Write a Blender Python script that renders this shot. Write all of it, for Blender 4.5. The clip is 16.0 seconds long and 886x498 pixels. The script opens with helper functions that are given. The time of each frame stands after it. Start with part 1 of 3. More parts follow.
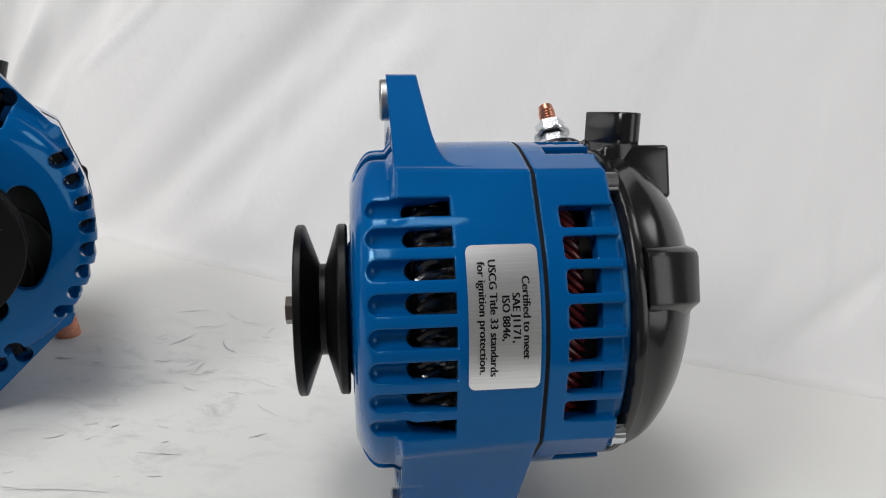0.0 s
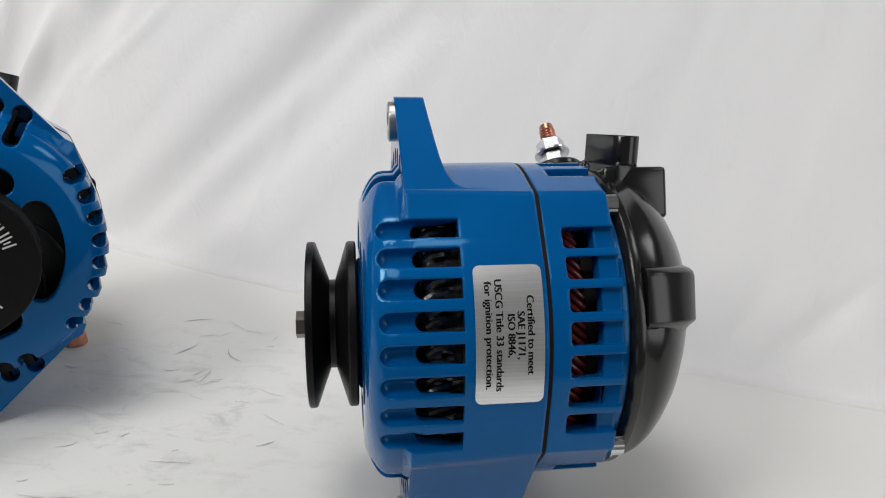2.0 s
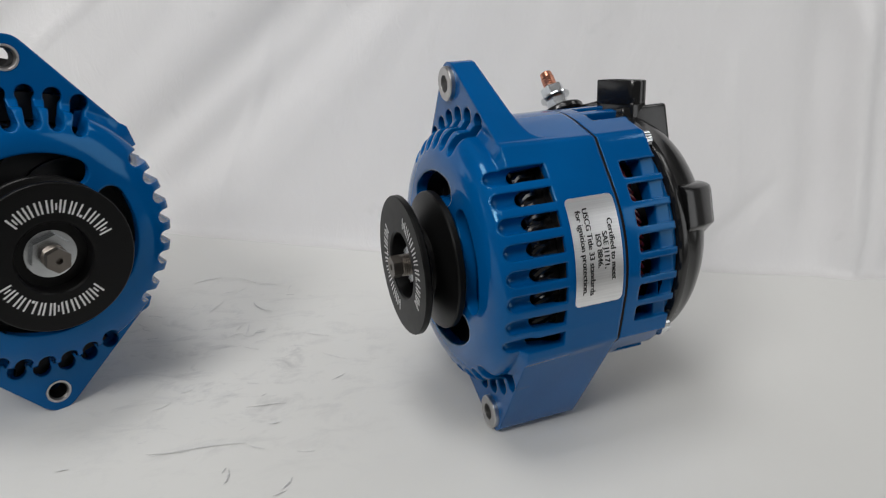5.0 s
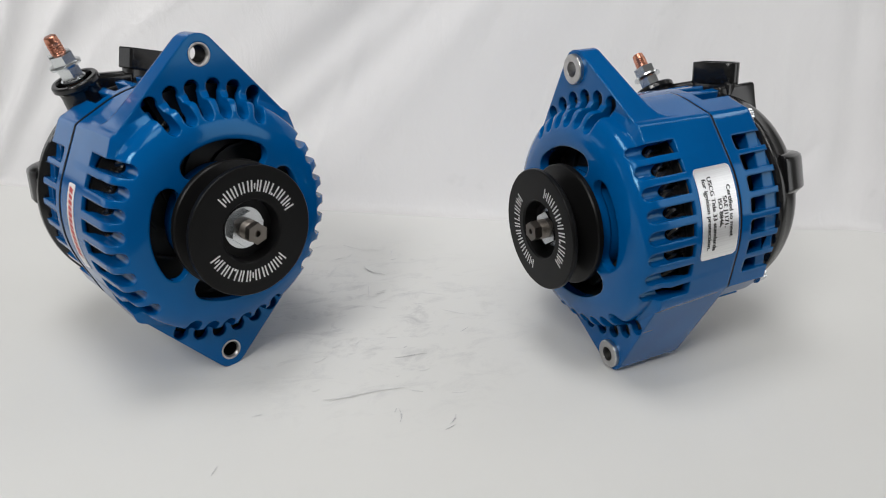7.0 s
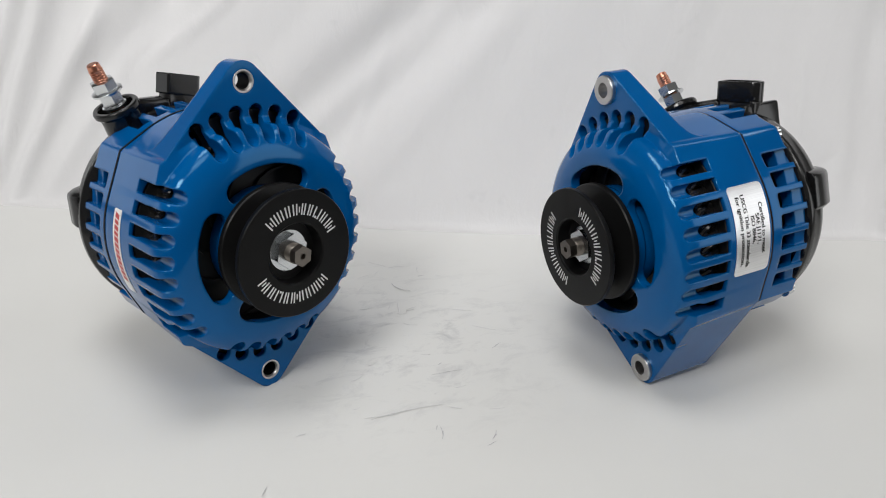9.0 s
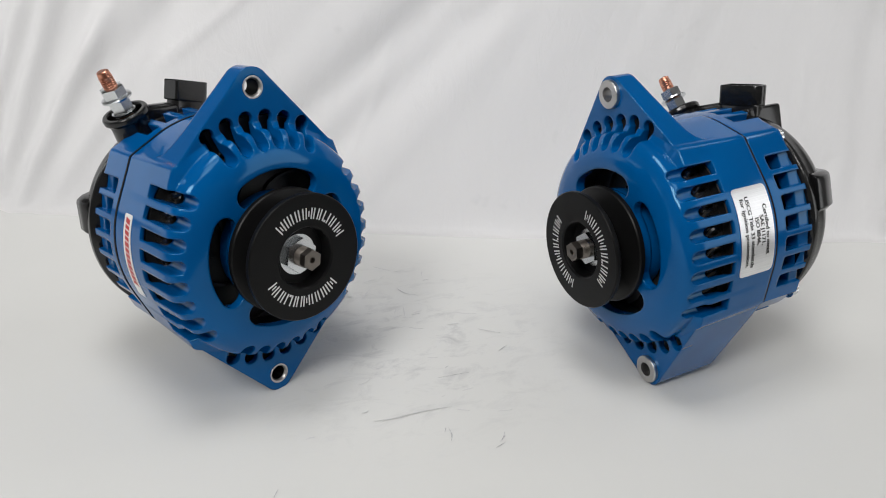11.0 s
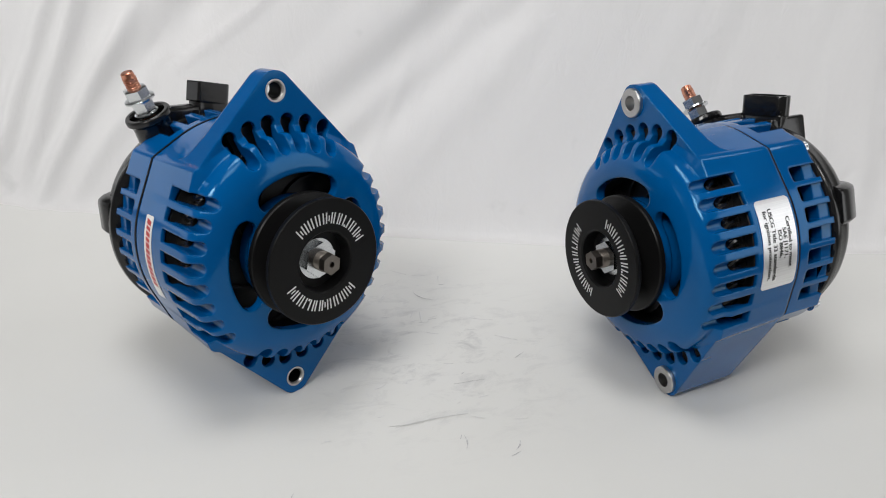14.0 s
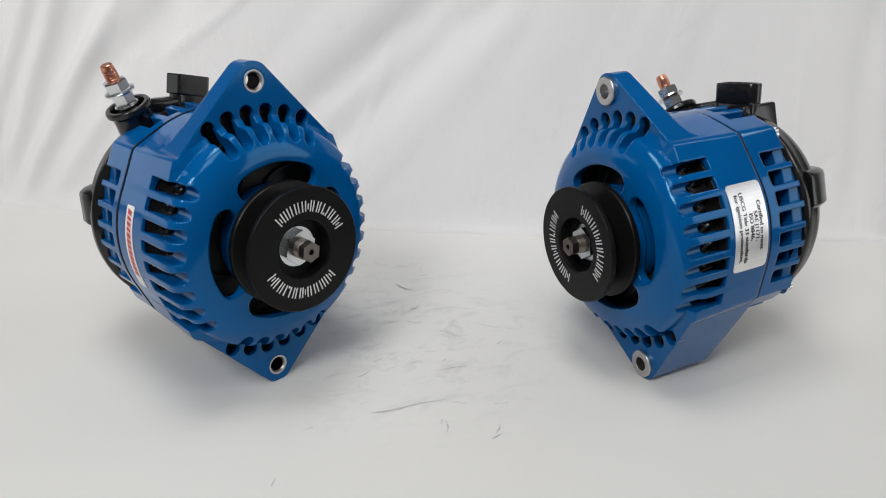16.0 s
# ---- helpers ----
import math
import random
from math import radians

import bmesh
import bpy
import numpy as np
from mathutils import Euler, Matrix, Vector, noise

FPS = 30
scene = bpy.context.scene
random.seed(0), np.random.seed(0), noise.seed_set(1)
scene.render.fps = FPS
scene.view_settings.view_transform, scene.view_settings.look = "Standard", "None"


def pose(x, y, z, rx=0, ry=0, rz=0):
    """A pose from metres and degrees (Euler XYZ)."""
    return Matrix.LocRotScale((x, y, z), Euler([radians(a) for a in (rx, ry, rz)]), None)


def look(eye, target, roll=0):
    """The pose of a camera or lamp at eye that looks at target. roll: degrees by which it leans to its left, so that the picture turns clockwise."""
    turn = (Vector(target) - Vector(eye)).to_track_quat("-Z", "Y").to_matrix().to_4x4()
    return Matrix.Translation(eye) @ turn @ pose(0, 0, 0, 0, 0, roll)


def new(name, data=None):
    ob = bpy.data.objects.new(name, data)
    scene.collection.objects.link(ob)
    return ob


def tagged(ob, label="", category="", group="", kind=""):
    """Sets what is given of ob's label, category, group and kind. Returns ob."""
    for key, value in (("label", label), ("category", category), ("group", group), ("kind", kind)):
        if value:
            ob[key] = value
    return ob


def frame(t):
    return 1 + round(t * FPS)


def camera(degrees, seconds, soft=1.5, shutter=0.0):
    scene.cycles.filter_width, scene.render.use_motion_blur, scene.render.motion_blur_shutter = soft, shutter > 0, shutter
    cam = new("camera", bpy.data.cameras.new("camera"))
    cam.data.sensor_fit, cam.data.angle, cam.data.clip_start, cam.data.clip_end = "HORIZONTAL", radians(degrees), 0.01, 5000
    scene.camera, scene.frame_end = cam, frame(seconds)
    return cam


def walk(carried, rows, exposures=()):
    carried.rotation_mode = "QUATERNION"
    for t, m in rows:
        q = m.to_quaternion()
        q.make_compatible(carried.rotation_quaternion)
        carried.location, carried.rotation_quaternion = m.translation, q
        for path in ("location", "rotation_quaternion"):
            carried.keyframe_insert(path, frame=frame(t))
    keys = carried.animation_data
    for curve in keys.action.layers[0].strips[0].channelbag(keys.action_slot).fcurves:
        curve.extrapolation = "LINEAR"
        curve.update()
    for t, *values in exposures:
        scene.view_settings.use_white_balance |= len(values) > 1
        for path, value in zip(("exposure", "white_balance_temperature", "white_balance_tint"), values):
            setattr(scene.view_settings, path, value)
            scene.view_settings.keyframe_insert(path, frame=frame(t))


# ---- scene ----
# stops over the clip
EXPOSURES = [(0.0, -0.41), (3.0, -0.41), (5.3, -0.69), (6.0, -0.71), (6.6, -0.73), (7.0, -0.47), (16.0, -0.47)]
cam = camera(61.81, 16.0, soft=1.0, shutter=0.5)
PATH = [
    (0, 0.00004, 0.00002, 0.24368, 70.067, -3.097, 0.009),
    (0.5, -0.00500, -0.00585, 0.24966, 70.111, -3.439, -0.042),
    (1, -0.00505, -0.00882, 0.25719, 70.220, -3.454, -0.123),
    (1.5, -0.00502, -0.00954, 0.25706, 70.393, -3.563, -0.515),
    (2, -0.00742, -0.00912, 0.25454, 70.199, -3.577, -0.548),
    (2.5, -0.01736, -0.00853, 0.25989, 70.084, -3.589, -1.051),
    (3, -0.04494, -0.00362, 0.26239, 69.692, -3.876, -3.227),
    (3.2, -0.05413, -0.00600, 0.26240, 69.289, -3.712, -3.944),
    (5.3, -0.15848, -0.05709, 0.28284, 64.104, -2.026, -16.371),
    (5.5, -0.17306, -0.06066, 0.28470, 63.286, -2.005, -16.894),
    (6, -0.21566, -0.06386, 0.28934, 62.130, -2.174, -17.514),
    (6.5, -0.24207, -0.07034, 0.29822, 62.226, -2.198, -18.177),
    (7, -0.25748, -0.07222, 0.30339, 62.504, -1.964, -18.258),
    (7.5, -0.26963, -0.07065, 0.30571, 63.100, -1.346, -19.006),
    (8, -0.27733, -0.06703, 0.31147, 63.581, -1.443, -18.901),
    (8.5, -0.27855, -0.06818, 0.31268, 63.297, -1.419, -19.269),
    (9, -0.28745, -0.06680, 0.31288, 63.153, -1.617, -19.224),
    (11.5, -0.29534, -0.06913, 0.31229, 63.741, -1.382, -19.618),
    (12, -0.29467, -0.06835, 0.31050, 63.714, -1.488, -19.337),
    (12.5, -0.29776, -0.06443, 0.31299, 63.773, -2.074, -18.767),
    (13, -0.30201, -0.06385, 0.31195, 63.758, -1.967, -18.503),
    (13.5, -0.30103, -0.06225, 0.31523, 63.626, -1.604, -18.423),
    (14, -0.29928, -0.06464, 0.31524, 63.684, -1.994, -18.338),
    (14.5, -0.29520, -0.06894, 0.31556, 63.621, -2.066, -18.690),
    (15, -0.29321, -0.07452, 0.31520, 63.668, -2.013, -18.970),
    (15.5, -0.29296, -0.07663, 0.31357, 63.687, -1.765, -19.161),
    (16, -0.29505, -0.07671, 0.31090, 63.758, -1.723, -19.269),
]
walk(cam, [(t, pose(x, y, z, rx, ry, rz)) for t, x, y, z, rx, ry, rz in PATH], EXPOSURES)

# where the two alternators stand (their own centres)
LEFT = pose(-0.25386, 0.36670, 0.10651, -5.933, 3.403, 25.687)
RIGHT = pose(-0.01628, 0.31766, 0.10018, 2.501, -21.011, -83.995)

U = 0.00087          # metres in one drawing unit of the machines
FOOT = 123.7         # drawing units from the shaft's height down to the foot


# ---------------------------------------------------------------- light
world = bpy.data.worlds.new("world")
scene.world = world
world.use_nodes = True
bg = world.node_tree.nodes["Background"]
bg.inputs["Color"].default_value = (0.93, 0.96, 1.0, 1)
bg.inputs["Strength"].default_value = 0.35


def softbox(name, at, to, size_x, size_y, watts, colour=(1, 1, 1)):
    data = bpy.data.lights.new(name, "AREA")
    data.shape, data.size, data.size_y, data.energy, data.color = "RECTANGLE", size_x, size_y, watts, colour
    ob = new(name, data)
    ob.matrix_world = look(at, to)
    return ob


softbox("softbox_left", (-1.1, -0.5, 1.35), (-0.15, 0.4, 0.1), 0.55, 0.55, 20.6, (1.0, 0.99, 0.97))
# unseen fill lamp, added to keep the front faces from going dark
softbox("front_fill", (-0.25, -0.45, 1.6), (-0.15, 0.4, 0.1), 0.6, 0.5, 4.8, (1.0, 0.99, 0.98))
softbox("softbox_overhead", (-0.34, 0.34, 1.4), (-0.24, 0.341, 0.1), 0.5, 0.5, 9.6, (1.0, 0.99, 0.98))
softbox("softbox_right", (0.95, 0.28, 1.25), (0.0, 0.30, 0.13), 0.42, 0.28, 2.2, (1.0, 0.99, 0.98))
softbox("window_right", (1.31, -0.58, 0.63), (0.0, 0.30, 0.13), 0.7, 1.1, 5.6, (0.98, 0.99, 1.0))
softbox("window_left", (-1.2, 1.0, 0.24), (-0.3, 0.4, 0.12), 1.0, 0.34, 1.3, (0.96, 0.98, 1.0))
# added lamp, not a known window: brightens the sheet through the cloth
softbox("sheet_backlight", (0.2, 1.15, 0.25), (-0.1, 0.4, 0.2), 2.2, 0.4, 9.0, (0.97, 0.98, 1.0))


# ---------------------------------------------------------------- materials
def material(name, colour, rough=0.5, metal=0.0, coat=0.0, spec=0.5):
    m = bpy.data.materials.new(name)
    m.use_nodes = True
    b = m.node_tree.nodes["Principled BSDF"]
    b.inputs["Base Color"].default_value = (*colour, 1)
    b.inputs["Roughness"].default_value = rough
    b.inputs["Metallic"].default_value = metal
    b.inputs["Coat Weight"].default_value = coat
    b.inputs["Coat Roughness"].default_value = 0.08
    b.inputs["Specular IOR Level"].default_value = spec
    return m


def node(m, kind, **values):
    n = m.node_tree.nodes.new(kind)
    for key, value in values.items():
        n.inputs[key.replace("_", " ")].default_value = value
    return n


def link(m, a, out, b, inp):
    m.node_tree.links.new(a.outputs[out], b.inputs[inp])


def shader(m):
    return m.node_tree.nodes["Principled BSDF"]


def coords(m, scale=(1, 1, 1), turn=(0, 0, 0)):
    c = node(m, "ShaderNodeTexCoord")
    mp = node(m, "ShaderNodeMapping", Scale=scale, Rotation=turn)
    link(m, c, "Object", mp, "Vector")
    return mp


def mottle(m, dark, light, scale, detail=4.0, low=0.35, high=0.65, stretch=(1, 1, 1)):
    """Colour that wanders between two tones."""
    mp = coords(m, stretch)
    n = node(m, "ShaderNodeTexNoise", Scale=scale, Detail=detail)
    link(m, mp, "Vector", n, "Vector")
    r = node(m, "ShaderNodeValToRGB")
    r.color_ramp.elements[0].position, r.color_ramp.elements[1].position = low, high
    r.color_ramp.elements[0].color, r.color_ramp.elements[1].color = (*dark, 1), (*light, 1)
    link(m, n, "Fac", r, "Fac")
    link(m, r, "Color", shader(m), "Base Color")
    return r


def relief(m, scale, strength, distance, edge=0.0, stretch=(1, 1, 1)):
    """Fine bumps, and edges rounded by so many metres."""
    mp = coords(m, stretch)
    n = node(m, "ShaderNodeTexNoise", Scale=scale, Detail=3.0)
    link(m, mp, "Vector", n, "Vector")
    b = node(m, "ShaderNodeBump", Strength=strength, Distance=distance)
    link(m, n, "Fac", b, "Height")
    if edge:
        e = m.node_tree.nodes.new("ShaderNodeBevel")
        e.samples = 6
        e.inputs["Radius"].default_value = edge
        link(m, e, "Normal", b, "Normal")
    link(m, b, "Normal", shader(m), "Normal")


def wander(m, scale, low, high):
    """Roughness between two values."""
    mp = coords(m)
    n = node(m, "ShaderNodeTexNoise", Scale=scale, Detail=5.0)
    link(m, mp, "Vector", n, "Vector")
    r = node(m, "ShaderNodeMapRange", To_Min=low, To_Max=high)
    link(m, n, "Fac", r, "Value")
    link(m, r, "Result", shader(m), "Roughness")


BLUE = material("blue_paint", (0.0, 0.115, 0.345), 0.16, spec=0.5)
mottle(BLUE, (0.0, 0.077, 0.262), (0.0, 0.090, 0.302), 18)
relief(BLUE, 900, 0.05, 0.0002, 0.0018)
wander(BLUE, 60, 0.05, 0.11)
shader(BLUE).inputs["Specular Tint"].default_value = (0.36, 0.76, 1.0, 1)
BLACK = material("black_anodised", (0.0055, 0.0055, 0.0057), 0.34, spec=0.16)
relief(BLACK, 1500, 0.05, 0.0001, 0.0005)
wander(BLACK, 90, 0.3, 0.42)
PLASTIC = material("black_plastic", (0.009, 0.009, 0.0095), 0.18, spec=0.5)
relief(PLASTIC, 500, 0.05, 0.0002, 0.0012)
wander(PLASTIC, 40, 0.13, 0.22)
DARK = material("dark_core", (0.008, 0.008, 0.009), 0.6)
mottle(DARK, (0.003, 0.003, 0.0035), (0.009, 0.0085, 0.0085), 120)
GASKET = material("blackened_steel", (0.002, 0.002, 0.0022), 0.65, spec=0.2)
wander(GASKET, 120, 0.55, 0.75)
COIL = material("black_varnished_wire", (0.02, 0.019, 0.019), 0.24, coat=1.0, spec=0.8)
RED = material("red_enamelled_wire", (0.22, 0.02, 0.012), 0.25)
mottle(RED, (0.10, 0.007, 0.006), (0.24, 0.026, 0.016), 90)
ZINC = material("zinc_plated_steel", (0.68, 0.70, 0.72), 0.22, 1.0)
wander(ZINC, 150, 0.14, 0.32)
BARE = material("turned_aluminium", (0.55, 0.54, 0.53), 0.36, 1.0)
relief(BARE, 400, 0.15, 0.0002, 0.0006)
SHAFT = material("dull_steel", (0.20, 0.18, 0.16), 0.34, 1.0)
wander(SHAFT, 200, 0.25, 0.45)
COPPER = material("copper", (0.80, 0.30, 0.17), 0.3, 1.0)
mottle(COPPER, (0.50, 0.18, 0.11), (0.78, 0.38, 0.26), 140)
FOIL = material("brushed_foil", (0.86, 0.86, 0.87), 0.35, 1.0)
mottle(FOIL, (0.80, 0.80, 0.81), (0.90, 0.90, 0.905), 2600, stretch=(1, 0.012, 1))
INK = material("black_ink", (0.006, 0.006, 0.007), 0.32, spec=0.4)
ENGRAVED = material("bright_engraving", (0.75, 0.75, 0.75), 0.45, 0.6)
PAPER = material("white_vinyl", (0.78, 0.77, 0.75), 0.4)
REDINK = material("red_ink", (0.45, 0.03, 0.03), 0.45)
SCUFF = material("dark_scuff", (0.36, 0.36, 0.37), 0.8)
mottle(SCUFF, (0.36, 0.36, 0.37), (0.62, 0.62, 0.62), 400)
RUB = material("grey_rub", (0.56, 0.56, 0.56), 0.8)
mottle(RUB, (0.575, 0.575, 0.58), (0.66, 0.66, 0.65), 300)
# unseen room: pale walls lift the foil's reflection, the darker ceiling cuts haze
PLASTER = material("plaster", (0.70, 0.695, 0.68), 0.9)
CEILING = material("unseen_ceiling", (0.3, 0.3, 0.295), 0.9)

CLOTH = material("white_cloth", (0.83, 0.82, 0.825), 0.9, spec=0.15)


def wrinkles(m):
    """Weave, fine creases and a few faint smudges."""
    creases = node(m, "ShaderNodeTexNoise", Scale=34.0, Detail=6.0, Roughness=0.6, Distortion=1.4)
    link(m, coords(m, (1.6, 1.6, 0.7), (0.0, 0.45, 0.38)), "Vector", creases, "Vector")
    soft = node(m, "ShaderNodeBump", Strength=0.8, Distance=0.0016)
    link(m, creases, "Fac", soft, "Height")
    weave = node(m, "ShaderNodeTexNoise", Scale=1600.0, Detail=3.0)
    link(m, coords(m), "Vector", weave, "Vector")
    fine = node(m, "ShaderNodeBump", Strength=0.15, Distance=0.0003)
    link(m, weave, "Fac", fine, "Height")
    link(m, soft, "Normal", fine, "Normal")
    link(m, fine, "Normal", shader(m), "Normal")
    spots = node(m, "ShaderNodeTexNoise", Scale=19.0, Detail=3.0, Roughness=0.6)
    link(m, coords(m), "Vector", spots, "Vector")
    r = node(m, "ShaderNodeValToRGB")
    r.color_ramp.elements[0].position, r.color_ramp.elements[1].position = 0.66, 0.78
    r.color_ramp.elements[0].color, r.color_ramp.elements[1].color = (0.80, 0.79, 0.795, 1), (0.64, 0.64, 0.64, 1)
    link(m, spots, "Fac", r, "Fac")
    link(m, r, "Color", shader(m), "Base Color")


wrinkles(CLOTH)


def let_through(m, share, colour):
    """Thin cloth: part of the light goes through it."""
    tree = m.node_tree
    out = tree.nodes["Material Output"]
    thin = tree.nodes.new("ShaderNodeBsdfTranslucent")
    thin.inputs["Color"].default_value = (*colour, 1)
    mix = tree.nodes.new("ShaderNodeMixShader")
    mix.inputs[0].default_value = share
    tree.links.new(shader(m).outputs[0], mix.inputs[1])
    tree.links.new(thin.outputs[0], mix.inputs[2])
    tree.links.new(mix.outputs[0], out.inputs["Surface"])


let_through(CLOTH, 0.35, (0.85, 0.84, 0.84))
COVER = material("white_table_cover", (0.70, 0.70, 0.68), 0.6, spec=0.3)


def dirty_cloth():
    """White, with grey smears where things have been pushed about on it."""
    m = COVER
    where = node(m, "ShaderNodeTexCoord")
    place = node(m, "ShaderNodeMapping", Location=(0.155 / 0.15, -0.385 / 0.15, 0.0), Scale=(1 / 0.15, 1 / 0.15, 1 / 0.15))
    link(m, where, "Object", place, "Vector")
    ball = m.node_tree.nodes.new("ShaderNodeTexGradient")
    ball.gradient_type = "SPHERICAL"
    link(m, place, "Vector", ball, "Vector")
    smear = node(m, "ShaderNodeTexNoise", Scale=46.0, Detail=9.0, Roughness=0.72, Distortion=0.6)
    link(m, coords(m, (0.7, 1.3, 1), (0, 0, 0.3)), "Vector", smear, "Vector")
    cutoff = node(m, "ShaderNodeMapRange", From_Min=0.5, From_Max=0.78)
    link(m, smear, "Fac", cutoff, "Value")
    both = m.node_tree.nodes.new("ShaderNodeMath")
    both.operation = "MULTIPLY"
    link(m, ball, "Fac", both, 0)
    link(m, cutoff, "Result", both, 1)
    tone = node(m, "ShaderNodeTexNoise", Scale=7.0, Detail=4.0)
    link(m, coords(m), "Vector", tone, "Vector")
    ramp = node(m, "ShaderNodeValToRGB")
    ramp.color_ramp.elements[0].color, ramp.color_ramp.elements[1].color = (0.63, 0.63, 0.615, 1), (0.69, 0.69, 0.675, 1)
    link(m, tone, "Fac", ramp, "Fac")
    mix = m.node_tree.nodes.new("ShaderNodeMix")
    mix.data_type = "RGBA"
    link(m, both, "Value", mix, 0)
    m.node_tree.links.new(ramp.outputs["Color"], mix.inputs[6])
    mix.inputs[7].default_value = (0.36, 0.36, 0.375, 1)
    m.node_tree.links.new(mix.outputs[2], shader(m).inputs["Base Color"])
    relief(m, 1800, 0.08, 0.0002)


dirty_cloth()


# ---------------------------------------------------------------- mesh helpers
def finish(me, mat, angle=32):
    me.materials.clear()
    me.materials.append(mat)
    me.polygons.foreach_set("use_smooth", [True] * len(me.polygons))
    me.set_sharp_from_angle(angle=radians(angle))
    me.update()
    return me


def to_mesh(bm, name="part"):
    bmesh.ops.recalc_face_normals(bm, faces=bm.faces)
    me = bpy.data.meshes.new(name)
    bm.to_mesh(me)
    bm.free()
    return me


def cut(a, b, how="DIFFERENCE", own=False):
    """The mesh of one solid less, or with, another. Both are used up."""
    if isinstance(a, bmesh.types.BMesh):
        a = to_mesh(a)
    if isinstance(b, bmesh.types.BMesh):
        b = to_mesh(b)
    oa, ob = new("solid", a), new("solid", b)
    md = oa.modifiers.new("cut", "BOOLEAN")
    md.object, md.operation, md.solver, md.use_self = ob, how, "EXACT", own
    bpy.context.view_layer.update()
    got = bpy.data.meshes.new_from_object(oa.evaluated_get(bpy.context.evaluated_depsgraph_get()))
    for o in (oa, ob):
        bpy.data.objects.remove(o)
    for m in (a, b):
        bpy.data.meshes.remove(m)
    return got


def ring_faces(bm, rings, closed_u=True, closed_v=False):
    n = len(rings[0])
    pairs = list(zip(rings, rings[1:])) + ([(rings[-1], rings[0])] if closed_v else [])
    for a, b in pairs:
        for i in range(n if closed_u else n - 1):
            j = (i + 1) % n
            vs = []
            for v in (a[i], a[j], b[j], b[i]):
                if v not in vs:
                    vs.append(v)
            if len(vs) > 2:
                bm.faces.new(vs)


AXIS = -1.5          # height of the shaft above the middle between the ears


def around(r, th, y):
    """A point r from the shaft at th degrees clockwise from the top, seen from the pulley."""
    return (r * math.sin(radians(th)), y, AXIS + r * math.cos(radians(th)))


def lathe(profile, steps=96, bm=None, closed=False, centre=None):
    """Turn (r, y) pairs about the shaft; r may be a function of the angle."""
    bm = bm or bmesh.new()
    rings = []
    for r, y in profile:
        if not callable(r) and r < 1e-6:
            v = bm.verts.new(around(0, 0, y))
            rings.append([v] * steps)
            continue
        ring = []
        for i in range(steps):
            th = 360 * i / steps
            rr = r(th) if callable(r) else r
            yy = y(th) if callable(y) else y
            ring.append(bm.verts.new(around(rr, th, yy)))
        rings.append(ring)
    ring_faces(bm, rings, True, closed)
    if not closed:
        for ring in (rings[0], rings[-1]):
            if ring[0] is not ring[1]:
                bm.faces.new(ring)
    if centre:
        bmesh.ops.translate(bm, verts=bm.verts, vec=centre)
    return bm


def prism(outline, y0, y1, bm=None, m=None):
    """A flat outline of (x, z) drawn out from y0 to y1."""
    bm = bm or bmesh.new()
    rows = []
    for y in (y0, y1):
        row = []
        for x, z in outline:
            p = Vector((x, y, z))
            row.append(bm.verts.new(m @ p if m else p))
        rows.append(row)
    bm.faces.new(rows[0])
    bm.faces.new(rows[1][::-1])
    ring_faces(bm, rows)
    return bm


def arc(cx, cz, r, a0, a1, n):
    """Points of an arc; angles clockwise from the top."""
    return [(cx + r * math.sin(radians(a0 + (a1 - a0) * i / (n - 1))), cz + r * math.cos(radians(a0 + (a1 - a0) * i / (n - 1)))) for i in range(n)]


def tube(bm, points, r, n=8):
    """A round bar along points."""
    pts = [Vector(p) for p in points]
    rings = []
    for i, p in enumerate(pts):
        d = (pts[min(i + 1, len(pts) - 1)] - pts[max(i - 1, 0)]).normalized()
        side = d.cross(Vector((0.31, 0.2, 0.93))).normalized()
        up = side.cross(d)
        rings.append([bm.verts.new(p + r * (math.cos(a) * side + math.sin(a) * up)) for a in (2 * math.pi * k / n for k in range(n))])
    ring_faces(bm, rings)
    bm.faces.new(rings[0])
    bm.faces.new(rings[-1][::-1])
    return bm


def block(bm, x0, x1, y0, y1, z0, z1, bevel=0.0, segments=2):
    got = bmesh.ops.create_cube(bm, size=1.0)["verts"]
    for v in got:
        v.co = Vector(((x0 + x1) / 2 + v.co.x * (x1 - x0), (y0 + y1) / 2 + v.co.y * (y1 - y0), (z0 + z1) / 2 + v.co.z * (z1 - z0)))
    if bevel:
        edges = {e for v in got for e in v.link_edges}
        bmesh.ops.bevel(bm, geom=list(edges), offset=bevel, segments=segments, profile=0.5, affect="EDGES")
    return bm


def turned(profile, m, steps=32, bm=None):
    """Turn (r, h) pairs about the z axis of the pose m, drawing units."""
    bm = bm or bmesh.new()
    rings = []
    for r, h in profile:
        if r < 1e-6:
            v = bm.verts.new(m @ Vector((0, 0, h)))
            rings.append([v] * steps)
        else:
            rings.append([bm.verts.new(m @ Vector((r * math.cos(2 * math.pi * i / steps), r * math.sin(2 * math.pi * i / steps), h))) for i in range(steps)])
    ring_faces(bm, rings)
    for ring in (rings[0], rings[-1]):
        if ring[0] is not ring[1]:
            bm.faces.new(ring)
    return bm


def part(name, geometry, mat, parent, label="", angle=32, unit=U):
    """One mesh under a thing or a part. The geometry is in drawing units of the thing."""
    me = to_mesh(geometry, name) if isinstance(geometry, bmesh.types.BMesh) else geometry
    if unit != 1 and not me.get("scaled"):
        me.transform(Matrix.Translation((0, 0, FOOT * U)) @ Matrix.Scale(unit, 4))
        me["scaled"] = 1
    ob = new(name, finish(me, mat, angle))
    ob.parent = parent
    return tagged(ob, label) if label else ob


KEPT = {}


